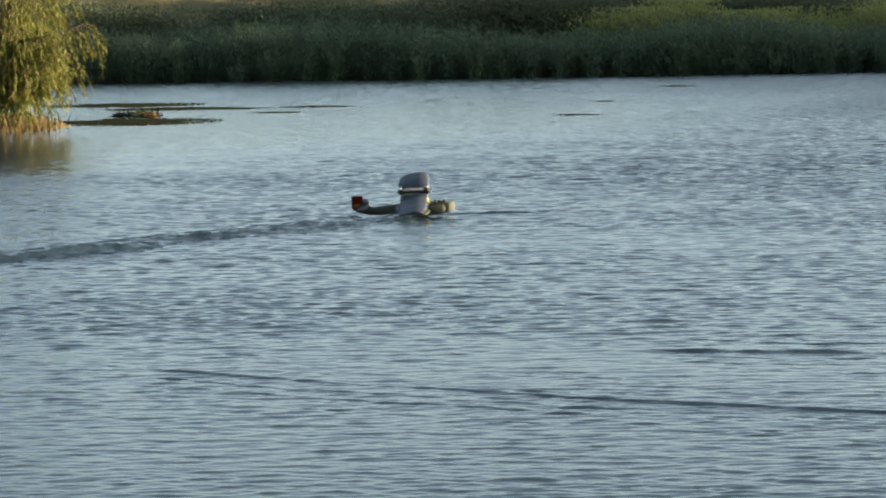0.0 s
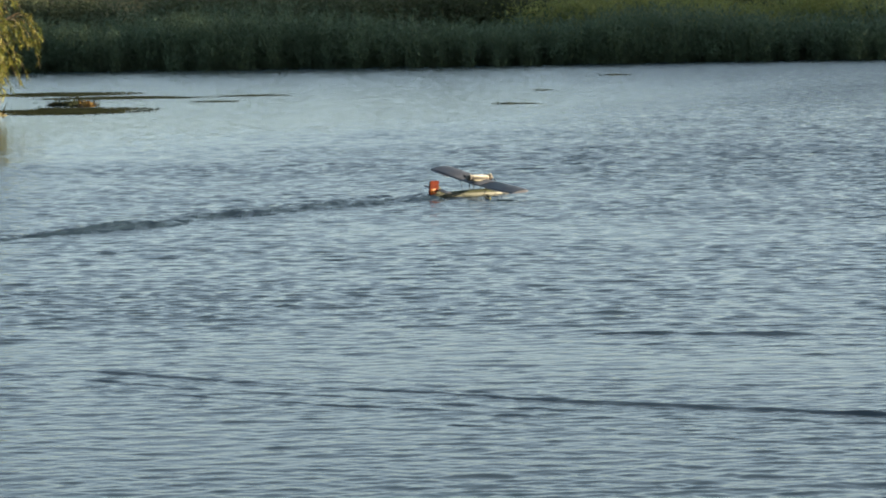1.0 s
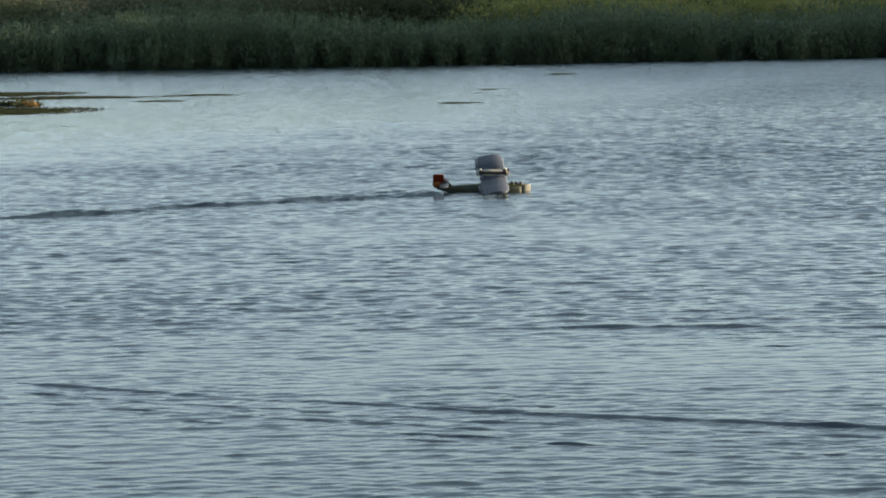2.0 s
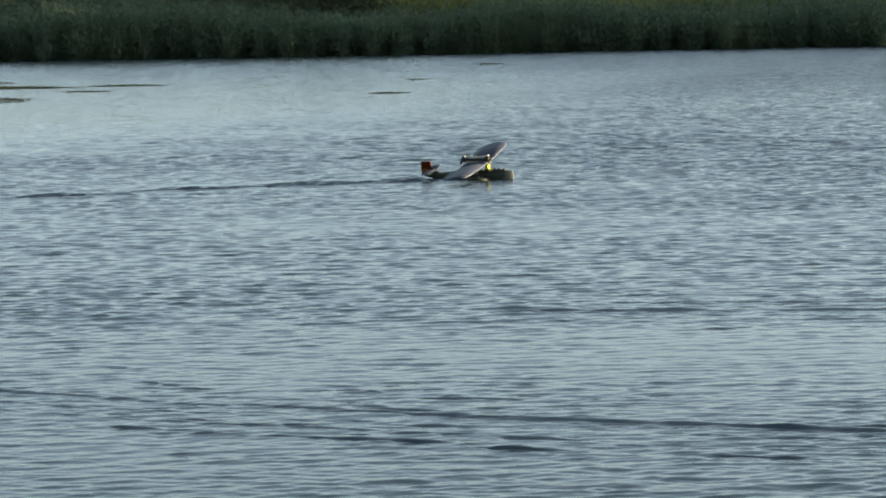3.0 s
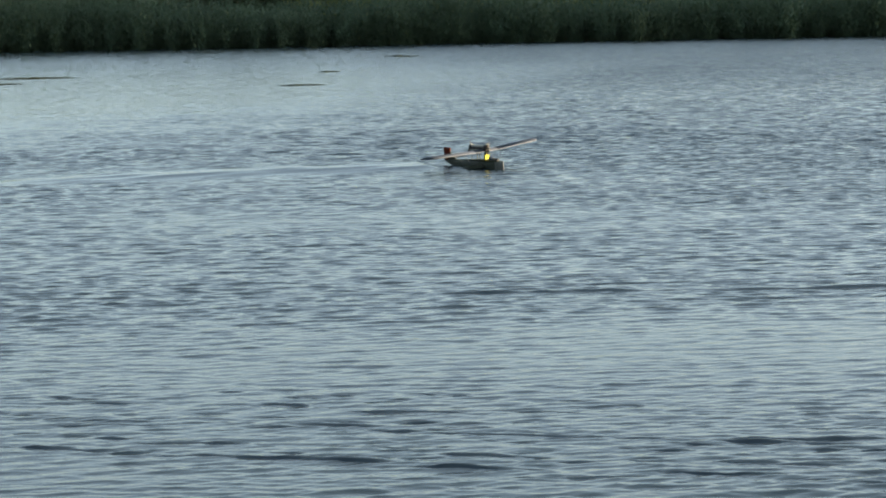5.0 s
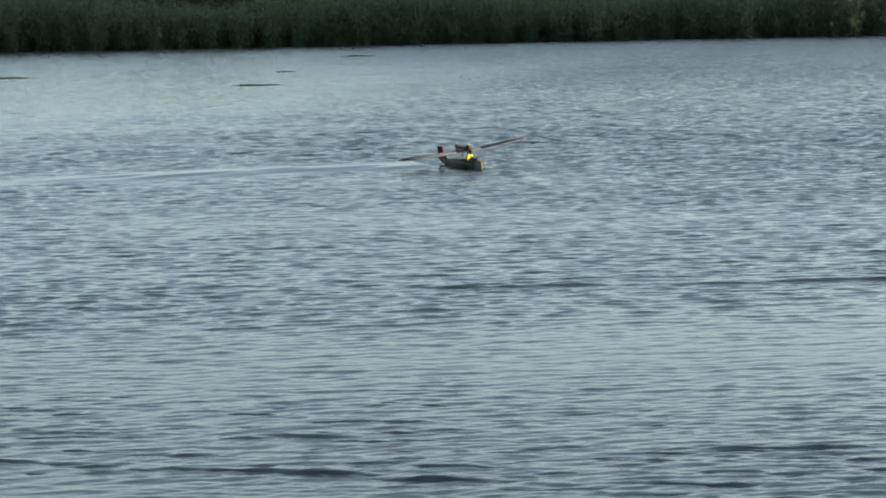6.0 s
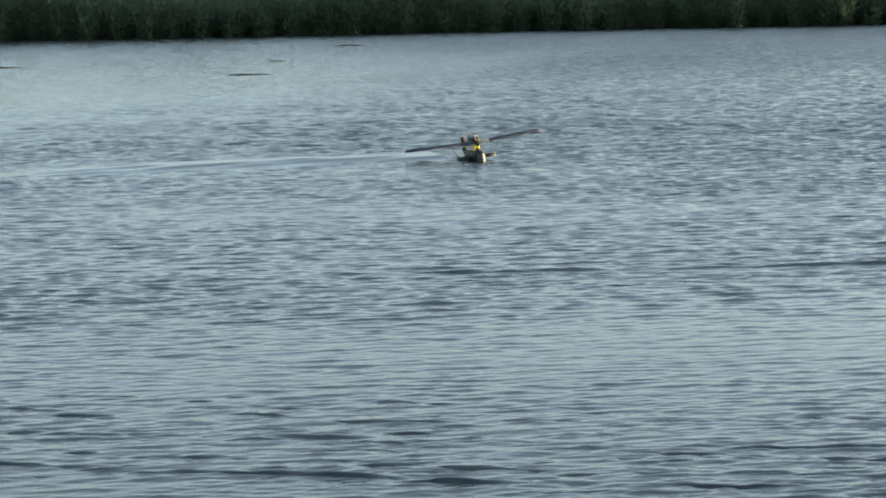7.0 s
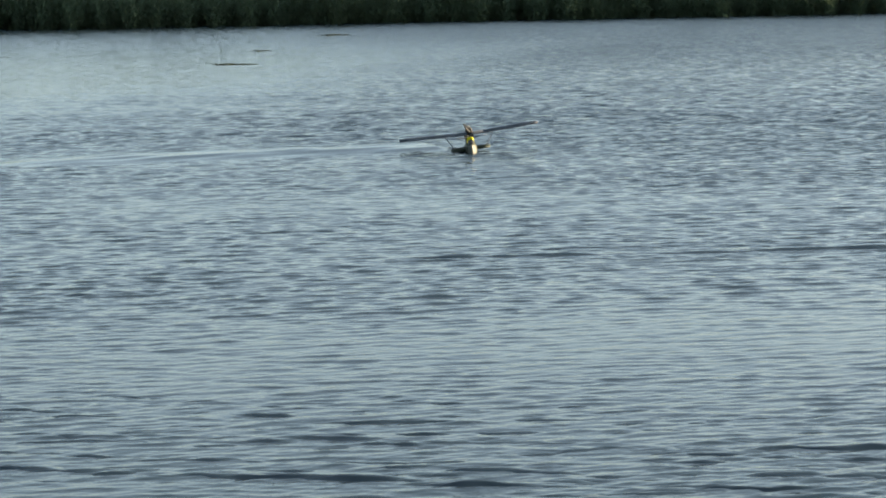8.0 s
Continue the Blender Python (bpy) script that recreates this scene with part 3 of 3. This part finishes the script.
def build_seaplane():
    plane = new("model_seaplane")
    tagged(plane, "radio-controlled model flying boat, olive hull, slate wing, orange rudder, afloat", "model plane")
    hull = part("hull", finish("hull", loft([(0.405, 0.0580, -0.024, 0.117), (0.36, 0.069, -0.03, 0.121), (0.2, 0.08, -0.04, 0.122),
                                             (0.0, 0.08, -0.042, 0.12), (-0.16, 0.076, -0.035, 0.112), (-0.18, 0.074, -0.008, 0.11), (-0.4, 0.056, -0.02, 0.102),
                                             (-0.62, 0.036, -0.008, 0.094), (-0.7, 0.026, 0.015, 0.09), (-0.8, 0.014, 0.04, 0.084)], 24, 3.2), OLIVE), plane)
    part("nose", finish("nose", loft([(0.403, 0.0586, -0.0245, 0.1178), (0.47, 0.035, -0.014, 0.121), (0.526, 0.009, -0.006, 0.125), (0.532, 0.003, -0.002, 0.122)], 24, 4.5), WHITE), hull, "off-white wedge-shaped bow")
    part("deck", finish("deck", loft([(0.49, 0.018, 0.108, 0.121), (0.44, 0.042, 0.108, 0.125), (0.36, 0.058, 0.112, 0.128), (0.2, 0.064, 0.112, 0.130), (0.0, 0.064, 0.108, 0.128),
                                      (-0.2, 0.058, 0.100, 0.118), (-0.45, 0.038, 0.09, 0.103), (-0.6, 0.024, 0.082, 0.093)], 16, 2.6), DECK), hull, "yellow-olive deck")
    for x in (0.33, 0.40):
        part("cockpit", finish("cockpit", loft([(x - 0.030, 0.022, 0.12, 0.148), (x - 0.01, 0.034, 0.12, 0.162), (x + 0.026, 0.022, 0.12, 0.140)], 14, 2.2), BLACK), hull, "dark open cockpit coaming")
    shield = part("windscreen", finish("windscreen", loft([(0.250, 0.04, 0.122, 0.172), (0.272, 0.042, 0.122, 0.178), (0.305, 0.034, 0.122, 0.14)], 14, 2.8), GLASS), hull)
    rod("frame", (0.29, -0.04, 0.128), (0.29, 0.04, 0.128), 0.004, METAL, shield)
    for s in (1, -1):
        part("sponson", finish("sponson", wing_bm([(s * 0.06, 0.20, -0.14, 0.030), (s * 0.2, 0.19, -0.13, 0.032), (s * 0.255, 0.17, -0.11, 0.034), (s * 0.275, 0.12, -0.06, 0.036)], 0.24), OLIVE), plane)
    # wing
    part("centre_section", finish("centre_section", wing_bm([(-0.2, 0.18, -0.19, WING_Z), (0.2, 0.18, -0.19, WING_Z)], rise=SET), SLATE), plane)
    for s in (1, -1):
        panel = part("wing_panel", finish("wing_panel", wing_bm([(s * 0.2, 0.18, -0.19, WING_Z), (s * 0.74, 0.178, -0.19, WING_Z + 0.020), (s * 0.865, 0.165, -0.188, WING_Z + 0.025),
                                                                  (s * 0.925, 0.158, -0.186, WING_Z + 0.027), (s * 0.963, 0.140, -0.182, WING_Z + 0.028), (s * 0.98, 0.095, -0.165, WING_Z + 0.029)], rise=SET), SLATE), plane)
        part("aileron", finish("aileron", wing_bm([(s * 0.46, -0.196, -0.235, WING_Z + 0.013), (s * 0.88, -0.19, -0.225, WING_Z + 0.027)], 0.2, SET), SLATE), panel)
        edge = limb([(0.179, s * 0.02, WING_Z + 0.017), (0.179, s * 0.2, WING_Z + 0.017), (0.177, s * 0.74, WING_Z + 0.037), (0.164, s * 0.86, WING_Z + 0.040)], [0.0042, 0.0042, 0.0040, 0.0034], 12)
        part("leading_edge", sheet("leading_edge", *edge, EDGE_GLINT, True), panel, "leading edge paled to carry the sun glint")
        for x0, x1 in ((0.1, 0.09), (-0.1, -0.1)):
            rod("wing_strut", (x0, s * 0.22, 0.04), (x1, s * 0.34, WING_Z - 0.004), 0.0035, SLATE, plane)
        for x0 in (0.07, -0.13):
            rod("cabane_strut", (x0, s * 0.045, 0.115), (x0, s * 0.06, WING_Z), 0.006, OLIVE, plane)
    part("pylon", finish("pylon", loft([(0.148, 0.036, 0.146, 0.198), (0.152, 0.046, 0.140, 0.204), (0.170, 0.048, 0.138, 0.204), (0.176, 0.038, 0.144, 0.196)], 20, 3.6), YELLOW), plane, "bright yellow pylon fairing")
    part("pylon_core", finish("pylon_core", loft([(0.125, 0.020, 0.11, WING_Z), (0.15, 0.026, 0.11, WING_Z), (0.172, 0.018, 0.112, WING_Z)], 14, 2.6), OLIVE), plane, "dark olive centre post")
    # two engines back to back on a low pod above the wing
    pod_z = WING_Z + 0.056
    pod = part("engine_pod", finish("engine_pod", loft([(0.150, 0.036, pod_z - 0.036, pod_z + 0.022), (0.13, 0.042, pod_z - 0.040, pod_z + 0.028), (0.0, 0.044, pod_z - 0.042, pod_z + 0.028),
                                                         (-0.13, 0.040, pod_z - 0.036, pod_z + 0.026), (-0.165, 0.032, pod_z - 0.028, pod_z + 0.020)], 20, 3.4), BROWN), plane, "dark brown pod for two engines back to back")
    for sd in (1, -1):
        bar = loft([(0.132, 0.006, pod_z + 0.022, pod_z + 0.034), (0.124, 0.010, pod_z + 0.022, pod_z + 0.040), (-0.134, 0.010, pod_z + 0.020, pod_z + 0.038), (-0.144, 0.006, pod_z + 0.020, pod_z + 0.032)], 12, 4)
        bmesh.ops.translate(bar, vec=(0, sd * 0.028, 0), verts=bar.verts)
        part("top_rail", finish("top_rail", bar, PALE), pod, "cream top rail")
    for x0 in (0.09, 0.03, -0.03, -0.09):
        part("rib", finish("rib", loft([(x0 - 0.006, 0.045, pod_z - 0.040, pod_z + 0.029), (x0 + 0.006, 0.045, pod_z - 0.040, pod_z + 0.029)], 16, 3.4), BLACK), pod)
    for sd in (1, -1):
        rail = loft([(0.14, 0.004, pod_z - 0.034, pod_z - 0.018), (0.1, 0.007, pod_z - 0.036, pod_z - 0.016), (-0.1, 0.007, pod_z - 0.036, pod_z - 0.016), (-0.15, 0.004, pod_z - 0.030, pod_z - 0.016)], 12, 4)
        bmesh.ops.translate(rail, vec=(0, sd * 0.044, 0), verts=rail.verts)
        part("side_rail", finish("side_rail", rail, CREAM), pod, "cream lower rail")
    front = part("front_engine", finish("front_engine", loft([(0.135, 0.040, pod_z - 0.042, pod_z + 0.046), (0.15, 0.046, pod_z - 0.046, pod_z + 0.054), (0.185, 0.046, pod_z - 0.046, pod_z + 0.054), (0.197, 0.038, pod_z - 0.038, pod_z + 0.044)], 20, 2.8), BROWN), pod, "brown front radiator cowl")
    part("cap", finish("cap", loft([(0.146, 0.024, pod_z + 0.046, pod_z + 0.058), (0.155, 0.030, pod_z + 0.048, pod_z + 0.064), (0.182, 0.030, pod_z + 0.048, pod_z + 0.064), (0.190, 0.022, pod_z + 0.044, pod_z + 0.056)], 12, 3), PALE), front, "off-white cap")
    rear = part("rear_engine", finish("rear_engine", loft([(-0.15, 0.034, pod_z - 0.034, pod_z + 0.036), (-0.165, 0.040, pod_z - 0.040, pod_z + 0.044), (-0.195, 0.040, pod_z - 0.040, pod_z + 0.044), (-0.207, 0.030, pod_z - 0.030, pod_z + 0.034)], 20, 2.8), BLACK), pod, "dark rear engine cowl")
    part("cap", finish("cap", loft([(-0.166, 0.020, pod_z + 0.036, pod_z + 0.047), (-0.172, 0.026, pod_z + 0.038, pod_z + 0.052), (-0.190, 0.026, pod_z + 0.038, pod_z + 0.052), (-0.197, 0.018, pod_z + 0.034, pod_z + 0.045)], 12, 3), PALE), rear, "off-white cap")
    for sd in (1, -1):
        rod("pylon_strut", (0.17, sd * 0.012, WING_Z - 0.02), (0.19, sd * 0.058, 0.118), 0.005, YELLOW, plane, "bright yellow strut")
    props = [build_propeller(pod, 0.214, pod_z), build_propeller(pod, -0.226, pod_z)]
    # tail
    fin = part("fin", finish("fin", plate_bm([(-0.55, 0.085), (-0.68, 0.17), (-0.72, 0.235), (-0.755, 0.245), (-0.755, 0.07)], 0.022), OLIVE), plane)
    rudder = part("rudder", finish("rudder", plate_bm([(-0.700, 0.25), (-0.70, 0.13), (-0.745, 0.07), (-0.84, 0.06), (-0.855, 0.10), (-0.855, 0.25), (-0.84, 0.262), (-0.715, 0.262)], 0.030), ORANGE), fin, "orange-red rudder")
    part("rudder_panel", finish("rudder_panel", plate_bm([(-0.745, 0.16), (-0.745, 0.085), (-0.835, 0.075), (-0.845, 0.155)], 0.036), AMBER), rudder, "orange lower panel")
    for s in (1, -1):
        part("tailplane", finish("tailplane", wing_bm([(s * 0.01, -0.62, -0.76, 0.135), (s * 0.22, -0.64, -0.765, 0.137), (s * 0.29, -0.68, -0.76, 0.138)], 0.13), SLATE), plane)
        rod("tail_strut", (-0.68, s * 0.03, 0.075), (-0.69, s * 0.16, 0.135), 0.004, SLATE, plane)
    return plane, props


# ---- assembly ----
build_ground()
water = build_water()
plane, propellers = build_seaplane()
fresh_wake = wake_band("fresh_wake", "dark ruffled wake trailing behind the model plane on the water", 9.0, 1.0,
                       [(-0.10, -0.15, 0.30, 0.110), (0.52, 0.15, 0.15, 0.035)], 11, 0.0, 1.3, 0.15, 2.0)
bow_wave = wake_band("bow_wave", "thin dark wave pushed ahead of the model plane's bow", 2.6, 0.34, [(0.0, 0.0, 0.085, 0.036)], 23, 0.0, 1.0, 0.25, 1.2)
wake_slick = build_slick(7.0, 0.75, 0.058, 71)
near_wakes = [wake_band("old_wake", "old wake rolling towards the near bank in several low crests", 13.0, 1.5,
                        [(0.0, 0.0, 0.055, 0.025), (-0.30, -0.05, 0.05, 0.010), (-0.58, -0.1, 0.055, 0.010)], 3, 2.4, 1.1, 0.18)]
wake_swell = wake_band("old_wake", "broad rough swell of an old wake near the bank", 13.0, 1.7,
                       [(-1.1, 0.2, 0.055, 0.009), (-0.85, -0.2, 0.05, 0.009), (-0.55, -0.2, 0.055, 0.010), (-0.25, 0.2, 0.055, 0.011), (0.1, -0.2, 0.055, 0.010), (0.45, 0.2, 0.05, 0.008)], 17, 2.2, 1.65, 0.5, 0.5)
far_wakes = [wake_band("old_wake", "low old wake crests rolling away over the pond", 10.0, 1.5,
                       [(0.0, 0.0, 0.07, 0.030), (-0.42, -0.2, 0.07, 0.009), (0.4, 0.2, 0.07, 0.010), (0.85, 0.2, 0.07, 0.010)], 7, 0.3, 1.15, 0.2)]
build_willow()
# three mats drawn deeper than their weed, to include the dark reflection streaks
build_weed_mat(-12.6, 59.6, 4.6, 4.2, 0.045, 71)
build_weed_mat(-15.6, 71.5, 5.5, 3.4, 0.045, 72)
build_weed_mat(-13.2, 68.0, 4.4, 2.4, 0.045, 73)
build_weed_mat(-13.4, 63.2, 1.3, 1.0, 0.22, 74, label="dark tussock of weed standing in the water")
build_weed_mat(-12.85, 62.6, 0.42, 0.42, 0.19, 75, DRY, "small orange-brown tussock of dead reed in the water", 260)
build_weed_mat(-9.0, 68.25, 2.2, 1.0, 0.045, 76)
build_weed_mat(-9.6, 64.5, 1.4, 0.7, 0.045, 77)
build_weed_mat(-1.06, 60.5, 1.05, 0.6, 0.05, 78)
build_weed_mat(-0.27, 69.4, 0.6, 0.5, 0.05, 79)
build_weed_mat(2.29, 82.6, 1.2, 0.7, 0.055, 80)
for k in range(20):
    x = -27 + 2.75 * k + 0.5 * math.sin(5.1 * k)
    y, w, h = 105.4 + 0.7 * math.sin(2.3 * k), 3.6 + 0.5 * math.cos(3.7 * k), 2.3 + 0.16 * math.sin(1.9 * k) + 0.12 * (k % 3)
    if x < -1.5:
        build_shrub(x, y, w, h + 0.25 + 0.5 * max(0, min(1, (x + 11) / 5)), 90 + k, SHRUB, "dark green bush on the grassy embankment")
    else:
        # the lighter leaf colour stands for sun on these bush tops
        build_shrub(x, y, w, h - 0.15, 90 + k, SHRUB_LIT, "yellow-green bush behind the reeds, sunlight put into its leaf colour")
for k in range(8):
    build_shrub(-2.5 + 3.2 * k, 109.6 + 0.6 * math.sin(3 * k), 3.9, 2.5 + 0.3 * math.sin(2.2 * k) - 0.1 * k, 140 + k, SHRUB, "dark green bush higher on the grassy embankment")
# unseen trees, added to the right so their shade falls along the bank
for k, (x, y, w, h) in enumerate([(50, 101.5, 6.5, 17.5), (54, 105.5, 7, 19), (58, 101.5, 7, 19.5), (57, 110, 7.5, 19), (64, 105, 7.5, 21), (65, 114, 7.5, 21), (69, 109, 7.5, 22), (54, 117, 7.5, 18), (60, 121, 7.5, 19), (66, 119, 7.5, 20)]):
    build_shade_tree(x, y, w, h, 120 + k)
build_bank_grass()
build_reeds()

# ---- what moves ----
COURSE = [(0.0, -2.69, 30.54, 0.055, 3, 11.5, -2), (0.3, -2.06, 31.05, -0.03, 20, 10, -0.5), (0.5, -1.68, 31.50, -0.05, 37, 6, -1.5),
          (0.7, -1.40, 31.78, -0.06, 43, 5, 0.5), (1.0, -1.06, 31.95, -0.048, 38, 7, 2.5), (1.4, -0.72, 32.2, -0.02, 30, 11, 3.5),
          (1.7, -0.39, 32.20, -0.015, 15, 12, 2.5), (2.8, 0.57, 32.55, 0, -15, 10, -0.5), (3.2, 0.89, 32.55, 0, -25, 11.5, -0.5),
          (3.6, 1.22, 32.80, 0, -31.5, 9.4, -0.5), (4.0, 1.51, 32.75, 0, -42, 6, -1), (4.5, 1.82, 32.85, 0, -50, 5, -0.5), (5.2, 2.10, 32.80, 0, -58, 5, 0),
          (6.3, 2.53, 32.66, 0, -72, 7, 0), (6.7, 2.62, 32.40, 0, -78, 7, 0), (7.1, 2.69, 32.23, 0, -84.5, 7.5, 0), (7.5, 2.77, 32.08, 0, -89.5, 7.2, 0),
          (8.0, 2.78, 31.95, 0, -92, 6.8, 0)]
TRAIL = [(0.0, -2.78, 30.48, 50), (1.0, -1.62, 31.82, 46), (1.7, -0.98, 32.08, 32), (3.5, 0.55, 32.95, 16), (5.2, 1.6, 33.1, 15), (6.5, 2.3, 32.9, 16), (8.0, 2.55, 32.4, 13)]


def motions():
    walk(water, [(0.0, pose(0, 0, 0)), (8.0, pose(0.9, -1.8, 0))])
    walk(plane, [(t, pose(x, y, z, r, p, h)) for t, x, y, z, h, r, p in COURSE])
    walk(fresh_wake, [(t, pose(x, y, -0.010 * max(0, t - 1.2) - 0.07 * max(0, min(t - 3.5, 2)), 0, -0.19 * min(t, 4), h)) for t, x, y, h in TRAIL])
    walk(bow_wave, [(0.0, pose(-0.55, 31.12, 0, 0, 0, 13)), (0.3, pose(-0.4, 31.2, -0.02, 0, 0, 14)), (0.8, pose(-0.2, 31.3, -0.10, 0, 0, 14)), (8.0, pose(0.2, 31.4, -0.14, 0, 0, 14))])
    walk(wake_slick, [(t, pose(x, y, -0.055 * max(0, min(1, (5.2 - t) / 2.4)), 0, 0, h)) for t, x, y, h in TRAIL])
    for wake in near_wakes:
        walk(wake, [(0.0, pose(6.0, 14.3, 0, 0, 0, -9)), (3.5, pose(6.3, 12.7, -0.002, 0, 0, -8)), (6.0, pose(6.6, 11.9, -0.02, 0, 0, -7)), (8.0, pose(6.8, 11.4, -0.03, 0, 0, -6))])
    walk(wake_swell, [(0.0, pose(7.0, 14.1, -0.034, 0, 0, -9)), (3.5, pose(7.3, 12.5, -0.005, 0, 0, -8)), (6.0, pose(7.5, 11.8, -0.004, 0, 0, -6.5)), (8.0, pose(7.8, 11.3, -0.003, 0, 0, -5))])
    for wake in far_wakes:
        walk(wake, [(0.0, pose(8.0, 17.4, 0, 0, 0, -4)), (3.5, pose(8.5, 18.7, 0, 0, 0, -2)), (8.0, pose(9.0, 20.3, 0, 0, 0, 0))])
    for prop in propellers:
        x, y, z = prop.location
        walk(prop, [(k / 15, pose(x, y, z, 73 * k)) for k in range(121)])


motions()
